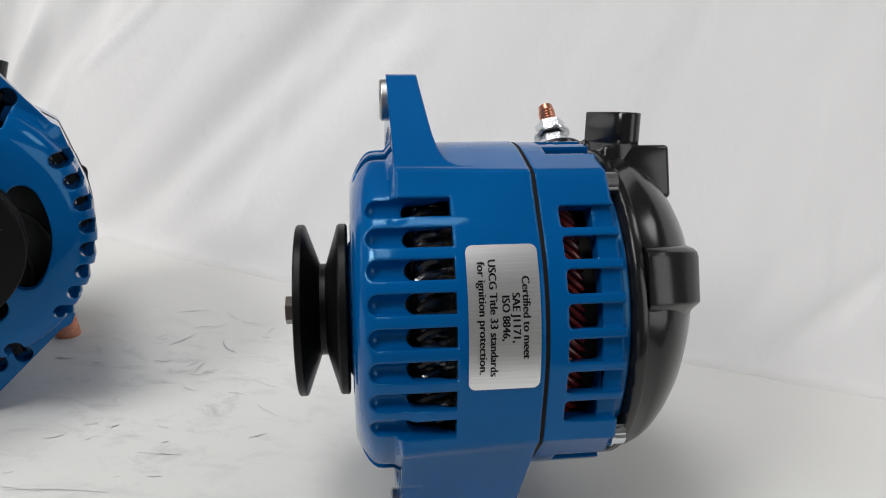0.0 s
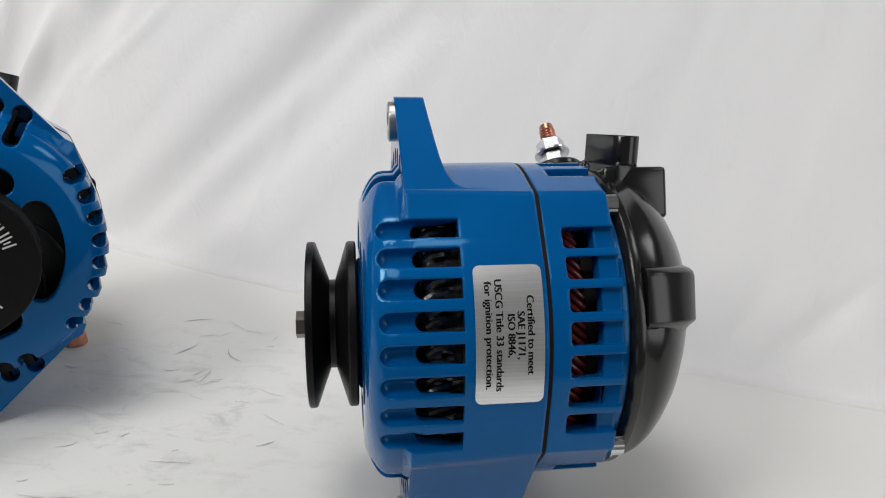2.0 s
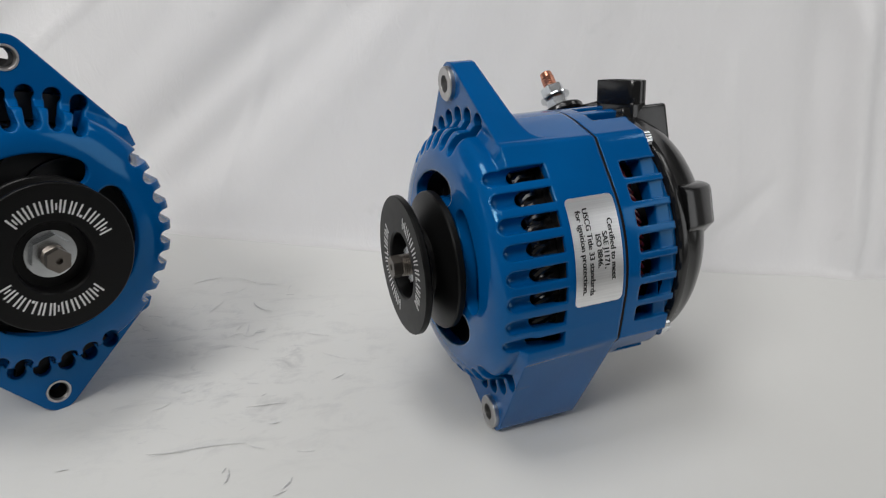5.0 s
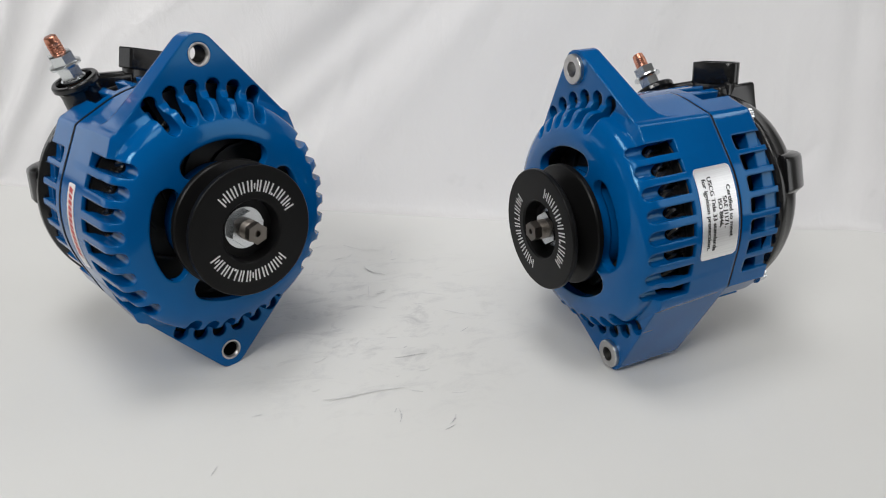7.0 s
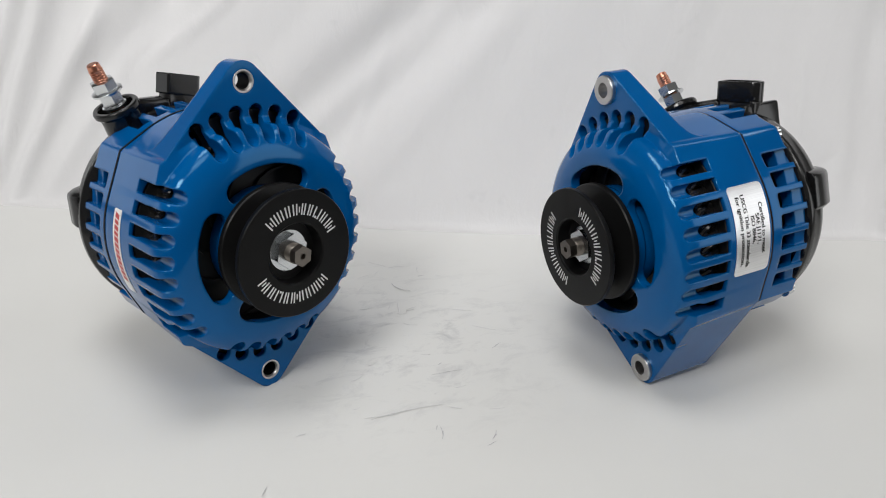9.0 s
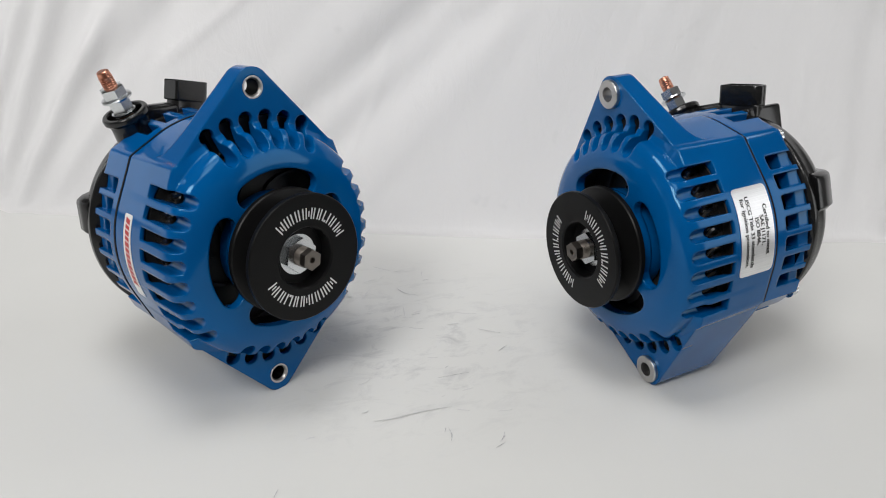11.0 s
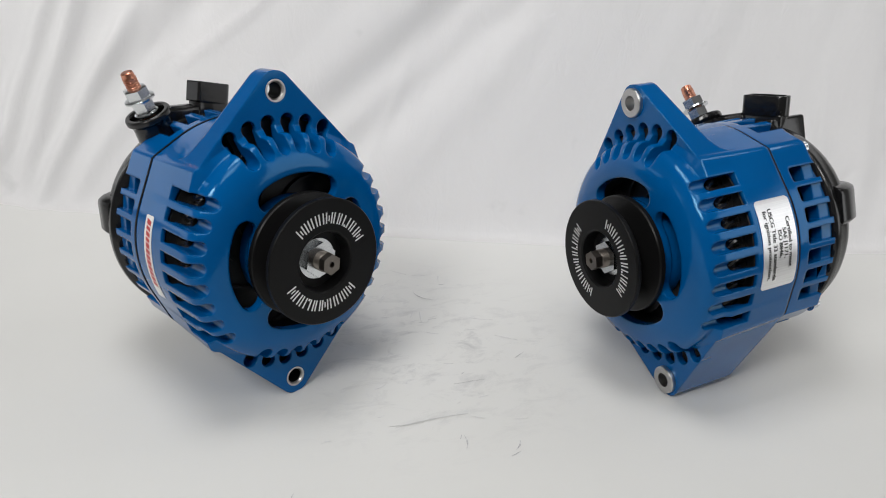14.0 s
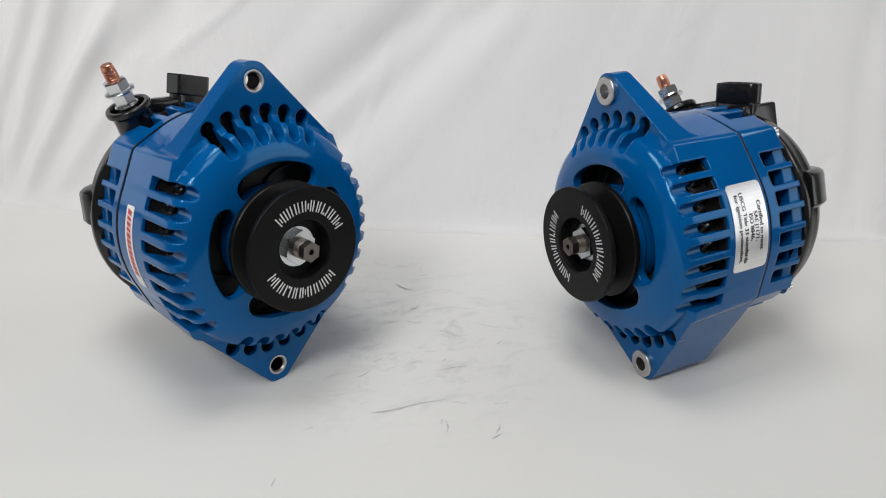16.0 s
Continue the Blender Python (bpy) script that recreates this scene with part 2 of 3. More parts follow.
def once(key, build):
    """The same mesh for the same piece of both machines."""
    if key not in KEPT:
        got = build()
        KEPT[key] = to_mesh(got, key) if isinstance(got, bmesh.types.BMesh) else got
    return KEPT[key]


# ---------------------------------------------------------------- the alternator
BODY = 83.6
CORNERS = (44.6, 134.0, 226.0, 315.4)


def shell(th, grow=0.0):
    """Outer radius of the housing: round, with four cast corners and a fuller top and bottom."""
    for c in CORNERS:
        upper = c < 90 or c > 270
        roof = 87.4 if upper else 85.4
        rc = (90.4 if upper else 88.6) + grow
        d = th - c if c < 90 or 180 < c < 270 else c - th
        a, b = math.degrees(math.acos(roof / rc)), math.degrees(math.acos(BODY / rc))
        if -a < d <= 0:
            return roof / math.cos(radians(a + d))
        if 0 < d < b:
            return BODY / math.cos(radians(b - d))
    if min(th, 360 - th) < 44.6:
        return 87.4
    return 85.4 if abs(th - 180) < 46 else BODY


def shell_front(th):
    return shell(th, 2.0 if 90 > th or th > 270 else 2.8)


def cornerness(th):
    """1 where a mounting ear or corner stands behind the domed face."""
    side = min(abs(th - 90), abs(th - 270))
    return min(1.0, max(0.0, (side - 33) / 4))


def ear(sign, tip, wide, corner_z, deep, backs, bm):
    """A mounting ear: a wide triangle with a rounded tip. backs: how deep it is at each height."""
    r = 13.7
    slope = math.atan2(tip - corner_z, wide) + math.asin(r / math.hypot(wide, tip - corner_z))
    normal = math.degrees(slope)
    end = (r * math.sin(radians(normal)), tip + r * math.cos(radians(normal)))
    half = [(wide + (end[0] - wide) * (k / 18) ** 1.4, corner_z + (end[1] - corner_z) * (k / 18) ** 1.4) for k in range(18)]
    half += arc(0, tip, r, normal, 0, 9)
    full = half + [(-x, z) for x, z in half[-2::-1]]
    full += [(-46, 58), (-30, 68), (-12, 74), (12, 74), (30, 68), (46, 58)]

    def depth(z):
        return float(np.interp(z, [b[0] for b in backs], [b[1] for b in backs]))

    front = [bm.verts.new((x, 0.0, sign * z)) for x, z in full]
    back = []
    for x, z in full:
        y = depth(z)
        back.append(bm.verts.new((x * (1 - (1 - deep / wide) * y / 63 * min(1, abs(x) / wide)), y, sign * z)))
    bm.faces.new(front)
    ring_faces(bm, [front, back])
    n = len(half)
    for k in range(n - 2):
        bm.faces.new((back[k], back[k + 1], back[2 * n - 3 - k], back[2 * n - 2 - k]))
    bm.faces.new((back[n - 2], back[n - 1], back[n]))
    bm.faces.new([back[0], back[2 * n - 2]] + back[2 * n - 1:])
    return bm


def keyhole(th, bm, deep, r_out, wide=5.6):
    """A round hole in the ear's face."""
    return prism(arc(0, r_out, wide, 0, 342, 20), -30, deep, bm, pose(0, 0, AXIS, 0, th, 0))


def scallop(th, bm, deep, r_in, r_out, half=4.4):
    """The shallow radial groove that runs from such a hole into the domed face."""
    pts = [(-half, r_out), (half, r_out)] + arc(0, r_in, half + 0.2, 95, 265, 11)
    return prism(pts, -30, deep, bm, pose(0, 0, AXIS, 0, th, 0))


def side_slot(th, bm, y0, y1, half, r_in, r_out=104.0, nose=True, upright=True, corner=0.0):
    """A cooling slot through the side wall, round at its front end."""
    rim = [(half, y1), (-half, y1)]
    if nose:
        rim += [(half * math.sin(radians(a)), y0 + half - half * math.cos(radians(a))) for a in range(-90, 91, 20)]
    else:
        k = corner
        rim += [(-half, y0), (half, y0)] if not k else [(-half, y0 + k), (-half + 0.3 * k, y0 + 0.3 * k), (-half + k, y0), (half - k, y0), (half - 0.3 * k, y0 + 0.3 * k), (half, y0 + k)]
    side = math.copysign(90, th)
    aim = th if upright else side + (th - side) * 0.4
    turn = Matrix.Translation(around(BODY, th, 0)) @ pose(0, 0, 0, 0, aim, 0)
    rows = [[bm.verts.new(turn @ Vector((x, y, r - BODY))) for x, y in rim] for r in (r_in, r_out)]
    bm.faces.new(rows[0])
    bm.faces.new(rows[1][::-1])
    ring_faces(bm, rows)
    return bm


def ball_slot(th, bm, y_nose, y1, half, r_floor, r_out=104.0):
    """A groove milled along the side with a round-nosed cutter."""
    side = math.copysign(90, th)
    turn = Matrix.Translation(around(BODY, th, 0)) @ pose(0, 0, 0, 0, side + (th - side) * 0.4, 0)
    rows = []
    for y, s in [(y_nose + half * (1 - math.cos(radians(a))), max(0.06, math.sin(radians(a)))) for a in (0, 15, 30, 45, 60, 75, 90)] + [(y1, 1.0)]:
        w, centre = half * s, r_floor + half - BODY
        ring = [(w, r_out - BODY)] + [(w * math.cos(radians(a)), centre - w * math.sin(radians(a))) for a in range(0, 181, 20)] + [(-w, r_out - BODY)]
        rows.append([bm.verts.new(turn @ Vector((x, y, r))) for x, r in ring])
    ring_faces(bm, rows)
    bm.faces.new(rows[0])
    bm.faces.new(rows[-1][::-1])
    return bm


SIDE_SLOTS = [55.2 + 10.3 * k for k in range(8)]
FACE_SLOTS = (-24.6, -14.6, -4.9, 4.9, 14.6, 24.6)


def front_housing(open_slots):
    """open_slots: the side grooves run out through the face instead of ending in a scoop."""
    def edge(th):
        return cornerness(th) > 0.5

    def lower(y, top):
        """The face falls away sooner towards the ears."""
        return lambda th: y + top * math.cos(radians(th)) ** 2

    profile = [(27, -14), (27, -21.3), (50, -21.3), (60, -21.1), (67, -20.6), (72, lower(-19.9, 1.4)), (76, lower(-18.7, 2.2)), (79.2, lower(-16.9, 2.3)), (81.6, lower(-14.6, 2.0)),
               (83.0, lower(-11.6, 1.0)), (83.5, -8.0), (83.6, -3.0),
               (lambda th: shell_front(th) if edge(th) else 83.6, lambda th: 0.0 if edge(th) else 1.5),
               (shell_front, lambda th: 1.0 if edge(th) else 6.0), (shell, 63.2), (80.8, 63.2), (80.8, 20.5), (77.5, 17.0), (75.0, 4), (68, -8), (60, -13), (50, -14)]
    body = lathe(profile, 240, closed=True)
    ears = bmesh.new()
    ear(1, 110.0, 63.9, 62.9, 60.4, [(61, 62.8), (63.5, 50), (65, 38), (67, 29.5), (69.3, 25), (75.5, 21.8), (83.4, 20), (93, 18.9), (114, 16.8), (124, 16)], ears)
    ears = cut(body, ears, "UNION")
    low = bmesh.new()
    ear(-1, 110.0, 65.4, 61.9, 64.3, [(60, 62.5), (70, 62.0), (118, 57), (124, 56)], low)
    whole = cut(ears, low, "UNION")
    # hollow it again where the ears reach in
    whole = cut(whole, lathe([(80.6, 20.6), (80.6, 70)], 96), "DIFFERENCE")
    whole = cut(whole, lathe([(57, -12.9), (67.9, -7.9), (74.9, 4), (77.3, 17.0), (80.4, 20.8)], 96), "DIFFERENCE")
    tools = bmesh.new()
    for th in SIDE_SLOTS:
        for t in (th, -th):
            ball_slot(t, tools, -40.0 if open_slots else -14.2, 24.3, 4.7, 72.8 if open_slots else 77.0)
    whole = cut(whole, tools)
    tools = bmesh.new()
    for th in SIDE_SLOTS:
        side_slot(th, tools, 2.2, 24.28, 4.5, 60, 92, upright=False)
        side_slot(-th, tools, 2.2, 24.28, 4.5, 60, 92, upright=False)
    whole = cut(whole, tools, own=True)
    tools = bmesh.new()
    for c, wide, r0, r1, y0, y1 in ((0, 25, 73, 86, 5, 45), (0, 24, 84, 92, 5.01, 15), (180, 25, 73, 91, 5, 48), (180, 14, 89, 98, 5.01, 47)):
        prism(arc(0, AXIS, r1, c - wide, c + wide, 13) + arc(0, AXIS, r0, c + wide, c - wide, 13), y0, y1, tools)
    whole = cut(whole, tools, own=True)
    tools = bmesh.new()
    for th in FACE_SLOTS:
        keyhole(th, tools, 18.4, 90.5)
        keyhole(180 + th, tools, 10, 89.0)
    whole = cut(whole, tools)
    tools = bmesh.new()
    for th in FACE_SLOTS:
        scallop(th, tools, 6.5, 75.5, 88.0)
        scallop(180 + th, tools, 10, 79.0, 88.0, 5.0)
    whole = cut(whole, tools)
    tools = bmesh.new()
    for c in (0, 90, 180, 270):
        pts = arc(0, AXIS, 57.8, c - 29, c + 29, 15)
        for way, t in ((1, c + 29), (-1, c - 29)):
            cx, cz = arc(0, AXIS, 49, t, t, 2)[0]
            bend = arc(cx, cz, 8.5, t + way * 15, t + way * 165, 11)
            pts += bend + arc(0, AXIS, 40.5, c + 28, c - 28, 13) if way > 0 else bend[::-1]
        prism(pts, -30, -4, tools)
    whole = cut(whole, tools)
    tools = prism(arc(0, 110, 7.7, 0, 345, 24), -20, 90)
    prism(arc(0, -110, 7.7, 0, 345, 24), -20, 90, tools)
    return cut(whole, tools)


def rear_housing():
    def back(th):
        near = min(abs(th - c) for c in CORNERS)
        return 99.4 if near < 11 else 100.5

    def rim(th):
        return shell(th) * 0.994

    body = lathe([(76, 65.1), (rim, 65.1), (rim, back), (77.5, lambda th: back(th) + 0.2), (77.0, 104.2), (70, 104.2), (70, 90), (75.5, 88), (76, 86)], 180, closed=True)
    tools, back_tools = bmesh.new(), bmesh.new()
    spots = [59.5 + 10.7 * k for k in range(7)]
    for th in spots:
        for t in (th, -th):
            side_slot(t, tools, 73.8, 90.6, 5.5, 66, nose=False, upright=False, corner=1.8)
            side_slot(t, back_tools, 90.5, 112, 5.5, 79.4, nose=False, upright=False)
    for t in (-27, -16.2, -5.4, 5.4, 16.2, 27, 153, 163.8, 174.6, 185.4, 196.2, 207):
        side_slot(t, back_tools, 76, 112, 5.0, 78.0, nose=False)
    return cut(cut(body, tools), back_tools)


def wire_strand():
    """One enamelled strand that slants across behind the rear windows."""
    pts = [around(72.0, -5.0, 70.5), around(73.2, -2.6, 74.0), around(73.7, 0.0, 77.5), around(73.2, 2.4, 81.0), around(71.6, 3.8, 83.4), around(69.0, 4.2, 84.2)]
    return tube(bmesh.new(), pts, 1.55, 10)


def coil_loop(y0, y1, r, wire):
    """A bundle of wire that comes out of the core, bends over and goes back in beside itself."""
    bm = bmesh.new()
    for o, drop in ((-2.3, 0.0), (2.5, 0.9)):
        pts = [around(r - 3.5, o - 4.6, y1), around(r - drop, o - 3.2, y0 + 17), around(r + 0.6 - drop, o - 2.0, y0 + 10.5), around(r - drop, o - 0.8, y0 + 8.0)]
        pts += [around(r - 1.2 - drop, o + 0.5, y0 + 8.6), around(r - 1.0 - drop, o + 1.6, y0 + 12), around(r - 1.6 - drop, o + 3.0, y0 + 19), around(r - 4.5, o + 4.6, y1)]
        tube(bm, pts, wire, 10)
    return bm


def spun(name, key, build, mat, parent, th):
    """A piece turned th degrees round the shaft."""
    ob = part(name, once(key, build), mat, parent)
    mid = Matrix.Translation((0, 0, (FOOT + AXIS) * U))
    ob.matrix_basis = mid @ Matrix.Rotation(radians(th), 4, "Y") @ mid.inverted()
    return ob


def pulley_mesh():
    return lathe([(17, -23), (44, -23), (45.2, -23.8), (45.2, -27.2), (44.4, -28.2), (24.2, -34.4), (24.2, -37.6), (44.4, -44.8), (45.2, -45.6), (45.2, -48.6),
                  (44.6, -49.2), (22.6, -49.2), (21.4, -48.2), (20.6, -38.5), (9, -37.8), (9, -24)], 96, closed=True)


def engraved_bar(low, high, wide=1.05):
    """A plain bright bar on the pulley's face."""
    return prism([(-wide / 2, AXIS + low), (wide / 2, AXIS + low), (wide / 2, AXIS + high), (-wide / 2, AXIS + high)], -49.34, -49.1)


def engraved_dot():
    return prism([(-0.8, AXIS + 27.4), (0.8, AXIS + 27.4), (0.8, AXIS + 29.0), (-0.8, AXIS + 29.0)], -49.34, -49.1)


# how wide the signs of one engraved line are, and the gap after each
ENGRAVING = ((5.6, 1.4), (3.8, 1.4), (4.4, 1.4), (4.4, 1.4), (5.6, 1.0), (4.6, 1.0), (4.4, 0.6), (0, 1.0), (4.4, 1.2), (4.8, 1.2), (5.6, 0))


def shaft_mesh():
    prof = [(8.2, -20)]
    y = -36.0
    while y > -50:
        prof += [(7.2, y), (6.5, y - 0.6)]
        y -= 1.2
    prof += [(6.2, -50.4)]
    return lathe(prof, 24)


def hexagon(r, c=(0, AXIS), turn=0):
    return [(c[0] + r * math.sin(radians(60 * k + turn)), c[1] + r * math.cos(radians(60 * k + turn))) for k in range(6)]


def hex_end():
    bm = prism(hexagon(7.5, turn=8), -56, -50.2)
    tool = prism(arc(0, AXIS, 2.1, 0, 330, 12), -60, -53)
    return cut(bm, tool)


def pulley_nut():
    bm = prism(hexagon(12.8, turn=12), -43.5, -38)
    return lathe([(7, -37.6), (14.6, -37.6), (14.6, -38.4), (7, -38.4)], 32, bm, closed=True)


def fan_mesh():
    return lathe([(20, 2), (58, 2), (60, 3), (60, 5), (20, 5)], 64, closed=True)


def blade_mesh():
    bm = bmesh.new()
    pts = ((38, 0), (44, 7), (50, 16), (57, 28))
    rows = [[bm.verts.new(around(r, t + o, y)) for r, t in pts] for o, y in ((0, 2.2), (0, -1.5), (4.0, -1.5), (4.0, 2.2))]
    ring_faces(bm, rows, False, True)
    for k in (0, -1):
        bm.faces.new([row[k] for row in rows])
    return bm


def hub_mesh():
    return lathe([(18, -23.4), (31, -23.4), (35, -22.4), (37.5, -19.8), (39.5, -15), (40.5, -9), (40, -3), (24, 0)], 64, closed=True)


def cover_mesh():
    """The black rear cap: a bellied dome with two lugs, a flat side box and a rim."""
    def full(y):
        return lambda th: y + (y - 108) * 0.11 * math.cos(radians(th))

    bm = lathe([(60, 100), (78, 104.5), (81.3, 106), (82.4, 107), (82.6, 110.5), (82.2, 111.2), (80.4, 111.6), (79.8, 112.4), (79.6, full(119)), (78.0, full(123.5)), (75.2, full(128)), (70.8, full(133)), (64.6, full(138.4)), (56.4, full(143.4)),
                (46, full(147.6)), (34, full(151)), (18, full(153.4)), (0, 154.5)], 96)
    bmesh.ops.translate(bm, verts=bm.verts, vec=(-2.0, 0, 0))
    return bm


def lug_mesh(sign):
    bm = bmesh.new()
    outline = [(36, 112), (81.5, 112), (81.5, 117), (78.5, 126), (74, 135), (69.5, 140.8), (62, 144.6), (36, 151)] if sign > 0 else [(36, 114), (82, 111), (84.5, 116), (83.5, 128), (80, 133), (60, 145), (36, 151)]
    rows = []
    for z, grow in ((-6, 0.86), (-3.4, 0.92), (-1.4, 0.98), (-0.4, 1.0), (20.5, 1.0), (23, 0.985), (24.8, 0.94), (26.2, 0.86)):
        rows.append([bm.verts.new((sign * (36 + (x - 36) * grow), 114 + (y - 114) * grow, z)) for x, y in outline])
    ring_faces(bm, rows)
    bm.faces.new(rows[0])
    bm.faces.new(rows[-1][::-1])
    return bm


STUD = (-43.0, 106.5)


def stud_pose(z):
    return pose(STUD[0], STUD[1], z, 4, -22, 0)


def curved_plate(x_side, y0, y1, z0, z1, corner, lift, thick):
    """A thin label with round corners, bent round the housing."""
    bm = bmesh.new()
    zs = [z0 + corner * (1 - math.cos(radians(a))) for a in range(0, 90, 18)]
    zs += [z0 + corner + (z1 - z0 - 2 * corner) * k / 20 for k in range(21)]
    zs += [z1 - corner * (1 - math.cos(radians(a))) for a in range(72, -1, -18)]
    rows = {}
    for level in (lift, lift + thick):
        rows[level] = []
        for z in zs:
            d = min(z - z0, z1 - z)
            inset = corner - math.sqrt(max(0, corner ** 2 - (corner - d) ** 2)) if d < corner else 0
            x = x_side * math.sqrt((BODY + level) ** 2 - (z - AXIS) ** 2)
            rows[level].append([bm.verts.new((x, y, z)) for y in (y0 + inset, y1 - inset)])
    a, b = rows[lift], rows[lift + thick]
    for k in range(len(zs) - 1):
        bm.faces.new((a[k][0], a[k][1], a[k + 1][1], a[k + 1][0]))
        bm.faces.new((b[k][0], b[k][1], b[k + 1][1], b[k + 1][0]))
        for s in (0, 1):
            bm.faces.new((a[k][s], a[k + 1][s], b[k + 1][s], b[k][s]))
    for k in (0, -1):
        bm.faces.new((a[k][0], a[k][1], b[k][1], b[k][0]))
    return bm


def lettering(text, width, y_base, z_mid, size):
    """A line of print on the right-hand label, reading downwards."""
    curve = bpy.data.curves.new("line", "FONT")
    curve.body, curve.size, curve.align_x, curve.resolution_u = text, size, "CENTER", 3
    ob = new("line", curve)
    bpy.context.view_layer.update()
    me = bpy.data.meshes.new_from_object(ob.evaluated_get(bpy.context.evaluated_depsgraph_get()))
    bpy.data.objects.remove(ob)
    bpy.data.curves.remove(curve)
    xs = [v.co.x for v in me.vertices]
    k = width / (max(xs) - min(xs))
    bm = bmesh.new()
    for shift, lift in ((-0.2, 0.62), (0.2, 0.64)):
        one = me.copy()
        for v in one.vertices:
            z = z_mid - v.co.x * k + shift
            v.co = Vector((math.sqrt((BODY + lift) ** 2 - (z - AXIS) ** 2), y_base + v.co.y, z))
        bm.from_mesh(one)
        bpy.data.meshes.remove(one)
    bpy.data.meshes.remove(me)
    return bm


def alternator(where, bushed, plate):
    base = new("alternator")
    base.matrix_world = where @ Matrix.Translation((0, 0, -FOOT * U))
    front = part("front_housing", front_housing(not bushed), BLUE, base, "glossy blue cast front housing with two mounting ears", 28)
    part("rear_housing", once("rear", rear_housing), BLUE, base, "glossy blue slotted rear housing", 28)
    proud = -0.4 if bushed else 0.35
    part("seam_ring", lathe([(70, 62.9), (lambda t: shell(t) + proud, 62.9), (lambda t: shell(t) + proud, 65.2), (70, 65.2)], 144, closed=True), GASKET, base, "black steel lamination edge between the housings")
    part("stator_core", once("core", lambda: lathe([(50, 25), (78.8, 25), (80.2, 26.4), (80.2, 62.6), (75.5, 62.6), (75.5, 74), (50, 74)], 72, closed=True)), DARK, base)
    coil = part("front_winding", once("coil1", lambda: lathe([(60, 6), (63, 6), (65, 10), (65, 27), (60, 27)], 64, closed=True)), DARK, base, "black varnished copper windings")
    for k in range(35):
        spun("hairpin", "pin1", lambda: coil_loop(1.0, 30, 72.0, 2.9), COIL, coil, 55.2 + 360 / 35 * k)
    coil = part("rear_winding", once("coil2", lambda: lathe([(60, 72), (66, 72), (66, 84), (60, 84)], 64, closed=True)), DARK, base, "dark red enamelled wire windings")
    for k in range(96):
        spun("wire_strand", "pin2", wire_strand, RED, coil, 360 / 96 * k)
    # added near-black ring: fills the space before the coils, in place of shade
    part("dark_fill_ring", once("fill_ring", lambda: lathe([(58.5, -11.6), (62, -10.2), (66.5, -7.0), (70.5, 2.5), (68, 5.6), (58.5, 5.6)], 72, closed=True)), DARK, base)
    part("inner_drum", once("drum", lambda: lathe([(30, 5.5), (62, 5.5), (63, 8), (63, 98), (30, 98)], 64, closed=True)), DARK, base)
    # near-black arcs added in the ear hollows, standing in for the shade there
    def hollow_fill(sign):
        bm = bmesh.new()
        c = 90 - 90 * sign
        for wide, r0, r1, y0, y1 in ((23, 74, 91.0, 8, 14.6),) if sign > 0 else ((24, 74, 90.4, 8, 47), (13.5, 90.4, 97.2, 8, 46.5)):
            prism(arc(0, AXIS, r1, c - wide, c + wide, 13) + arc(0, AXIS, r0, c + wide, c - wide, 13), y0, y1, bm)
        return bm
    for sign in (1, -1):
        part("hollow_fill", once("end%d" % sign, lambda: hollow_fill(sign)), DARK, base, "near-black fill that stands in for shade behind the ear holes")
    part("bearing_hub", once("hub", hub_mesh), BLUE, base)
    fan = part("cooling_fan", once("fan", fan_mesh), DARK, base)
    for k in range(11):
        spun("fan_blade", "blade", blade_mesh, DARK, fan, 360 / 11 * k)
    wheel = part("pulley", once("pulley", pulley_mesh), BLACK, base, "black anodised single-groove pulley")
    whole = sum(max(w, 1.6) + g for w, g in ENGRAVING)
    for middle in ((84, 264) if bushed else (15, 192)):
        run = -whole / 2
        for w, g in ENGRAVING:
            th = middle + math.degrees((run + max(w, 1.6) / 2) / 31.2)
            if w:
                swing = math.degrees((w / 2 - 0.6) / 31.2)
                spun("engraved_bar", "bar", lambda: engraved_bar(27.4, 35.2), ENGRAVED, wheel, th - swing)
                spun("engraved_bar", "bar", lambda: engraved_bar(27.4, 35.2), ENGRAVED, wheel, th + swing)
                if w > 5:
                    spun("engraved_bar", "short_bar", lambda: engraved_bar(29.0, 33.0, 0.9), ENGRAVED, wheel, th)
            else:
                spun("engraved_dot", "dot", engraved_dot, ENGRAVED, wheel, th)
            run += max(w, 1.6) + g
    part("pulley_nut", once("nut", pulley_nut), ZINC, base, "bright zinc hexagon nut")
    rod = part("shaft", once("shaft", shaft_mesh), SHAFT, base, "threaded dull steel shaft end")
    part("hexagon_end", once("hexend", hex_end), SHAFT, rod)
    for sign in (1, -1):
        at = (0, 0, sign * 110 - AXIS)
        if bushed:
            part("ear_bushing", lathe([(5.6, -3.4), (10.4, -3.4), (11.1, -2.7), (11.1, 0.2), (7.6, 0.2), (7.6, 16), (5.6, 16)], 40, closed=True, centre=at), BARE, front, "turned metal bushing in the ear")
        else:
            # this near-black liner is added so that the bore looks shaded inside
            liner = part("ear_bushing", lathe([(5.5, 1.9), (7.68, 1.5), (7.68, 16.4), (5.5, 16.4)], 40, closed=True, centre=at), GASKET, front, "near-black liner that darkens the ear bore")
            part("chamfer", lathe([(5.5, 1.85), (6.6, -0.2), (7.9, -0.25), (7.75, 1.5)], 40, closed=True, centre=at), BARE, liner)
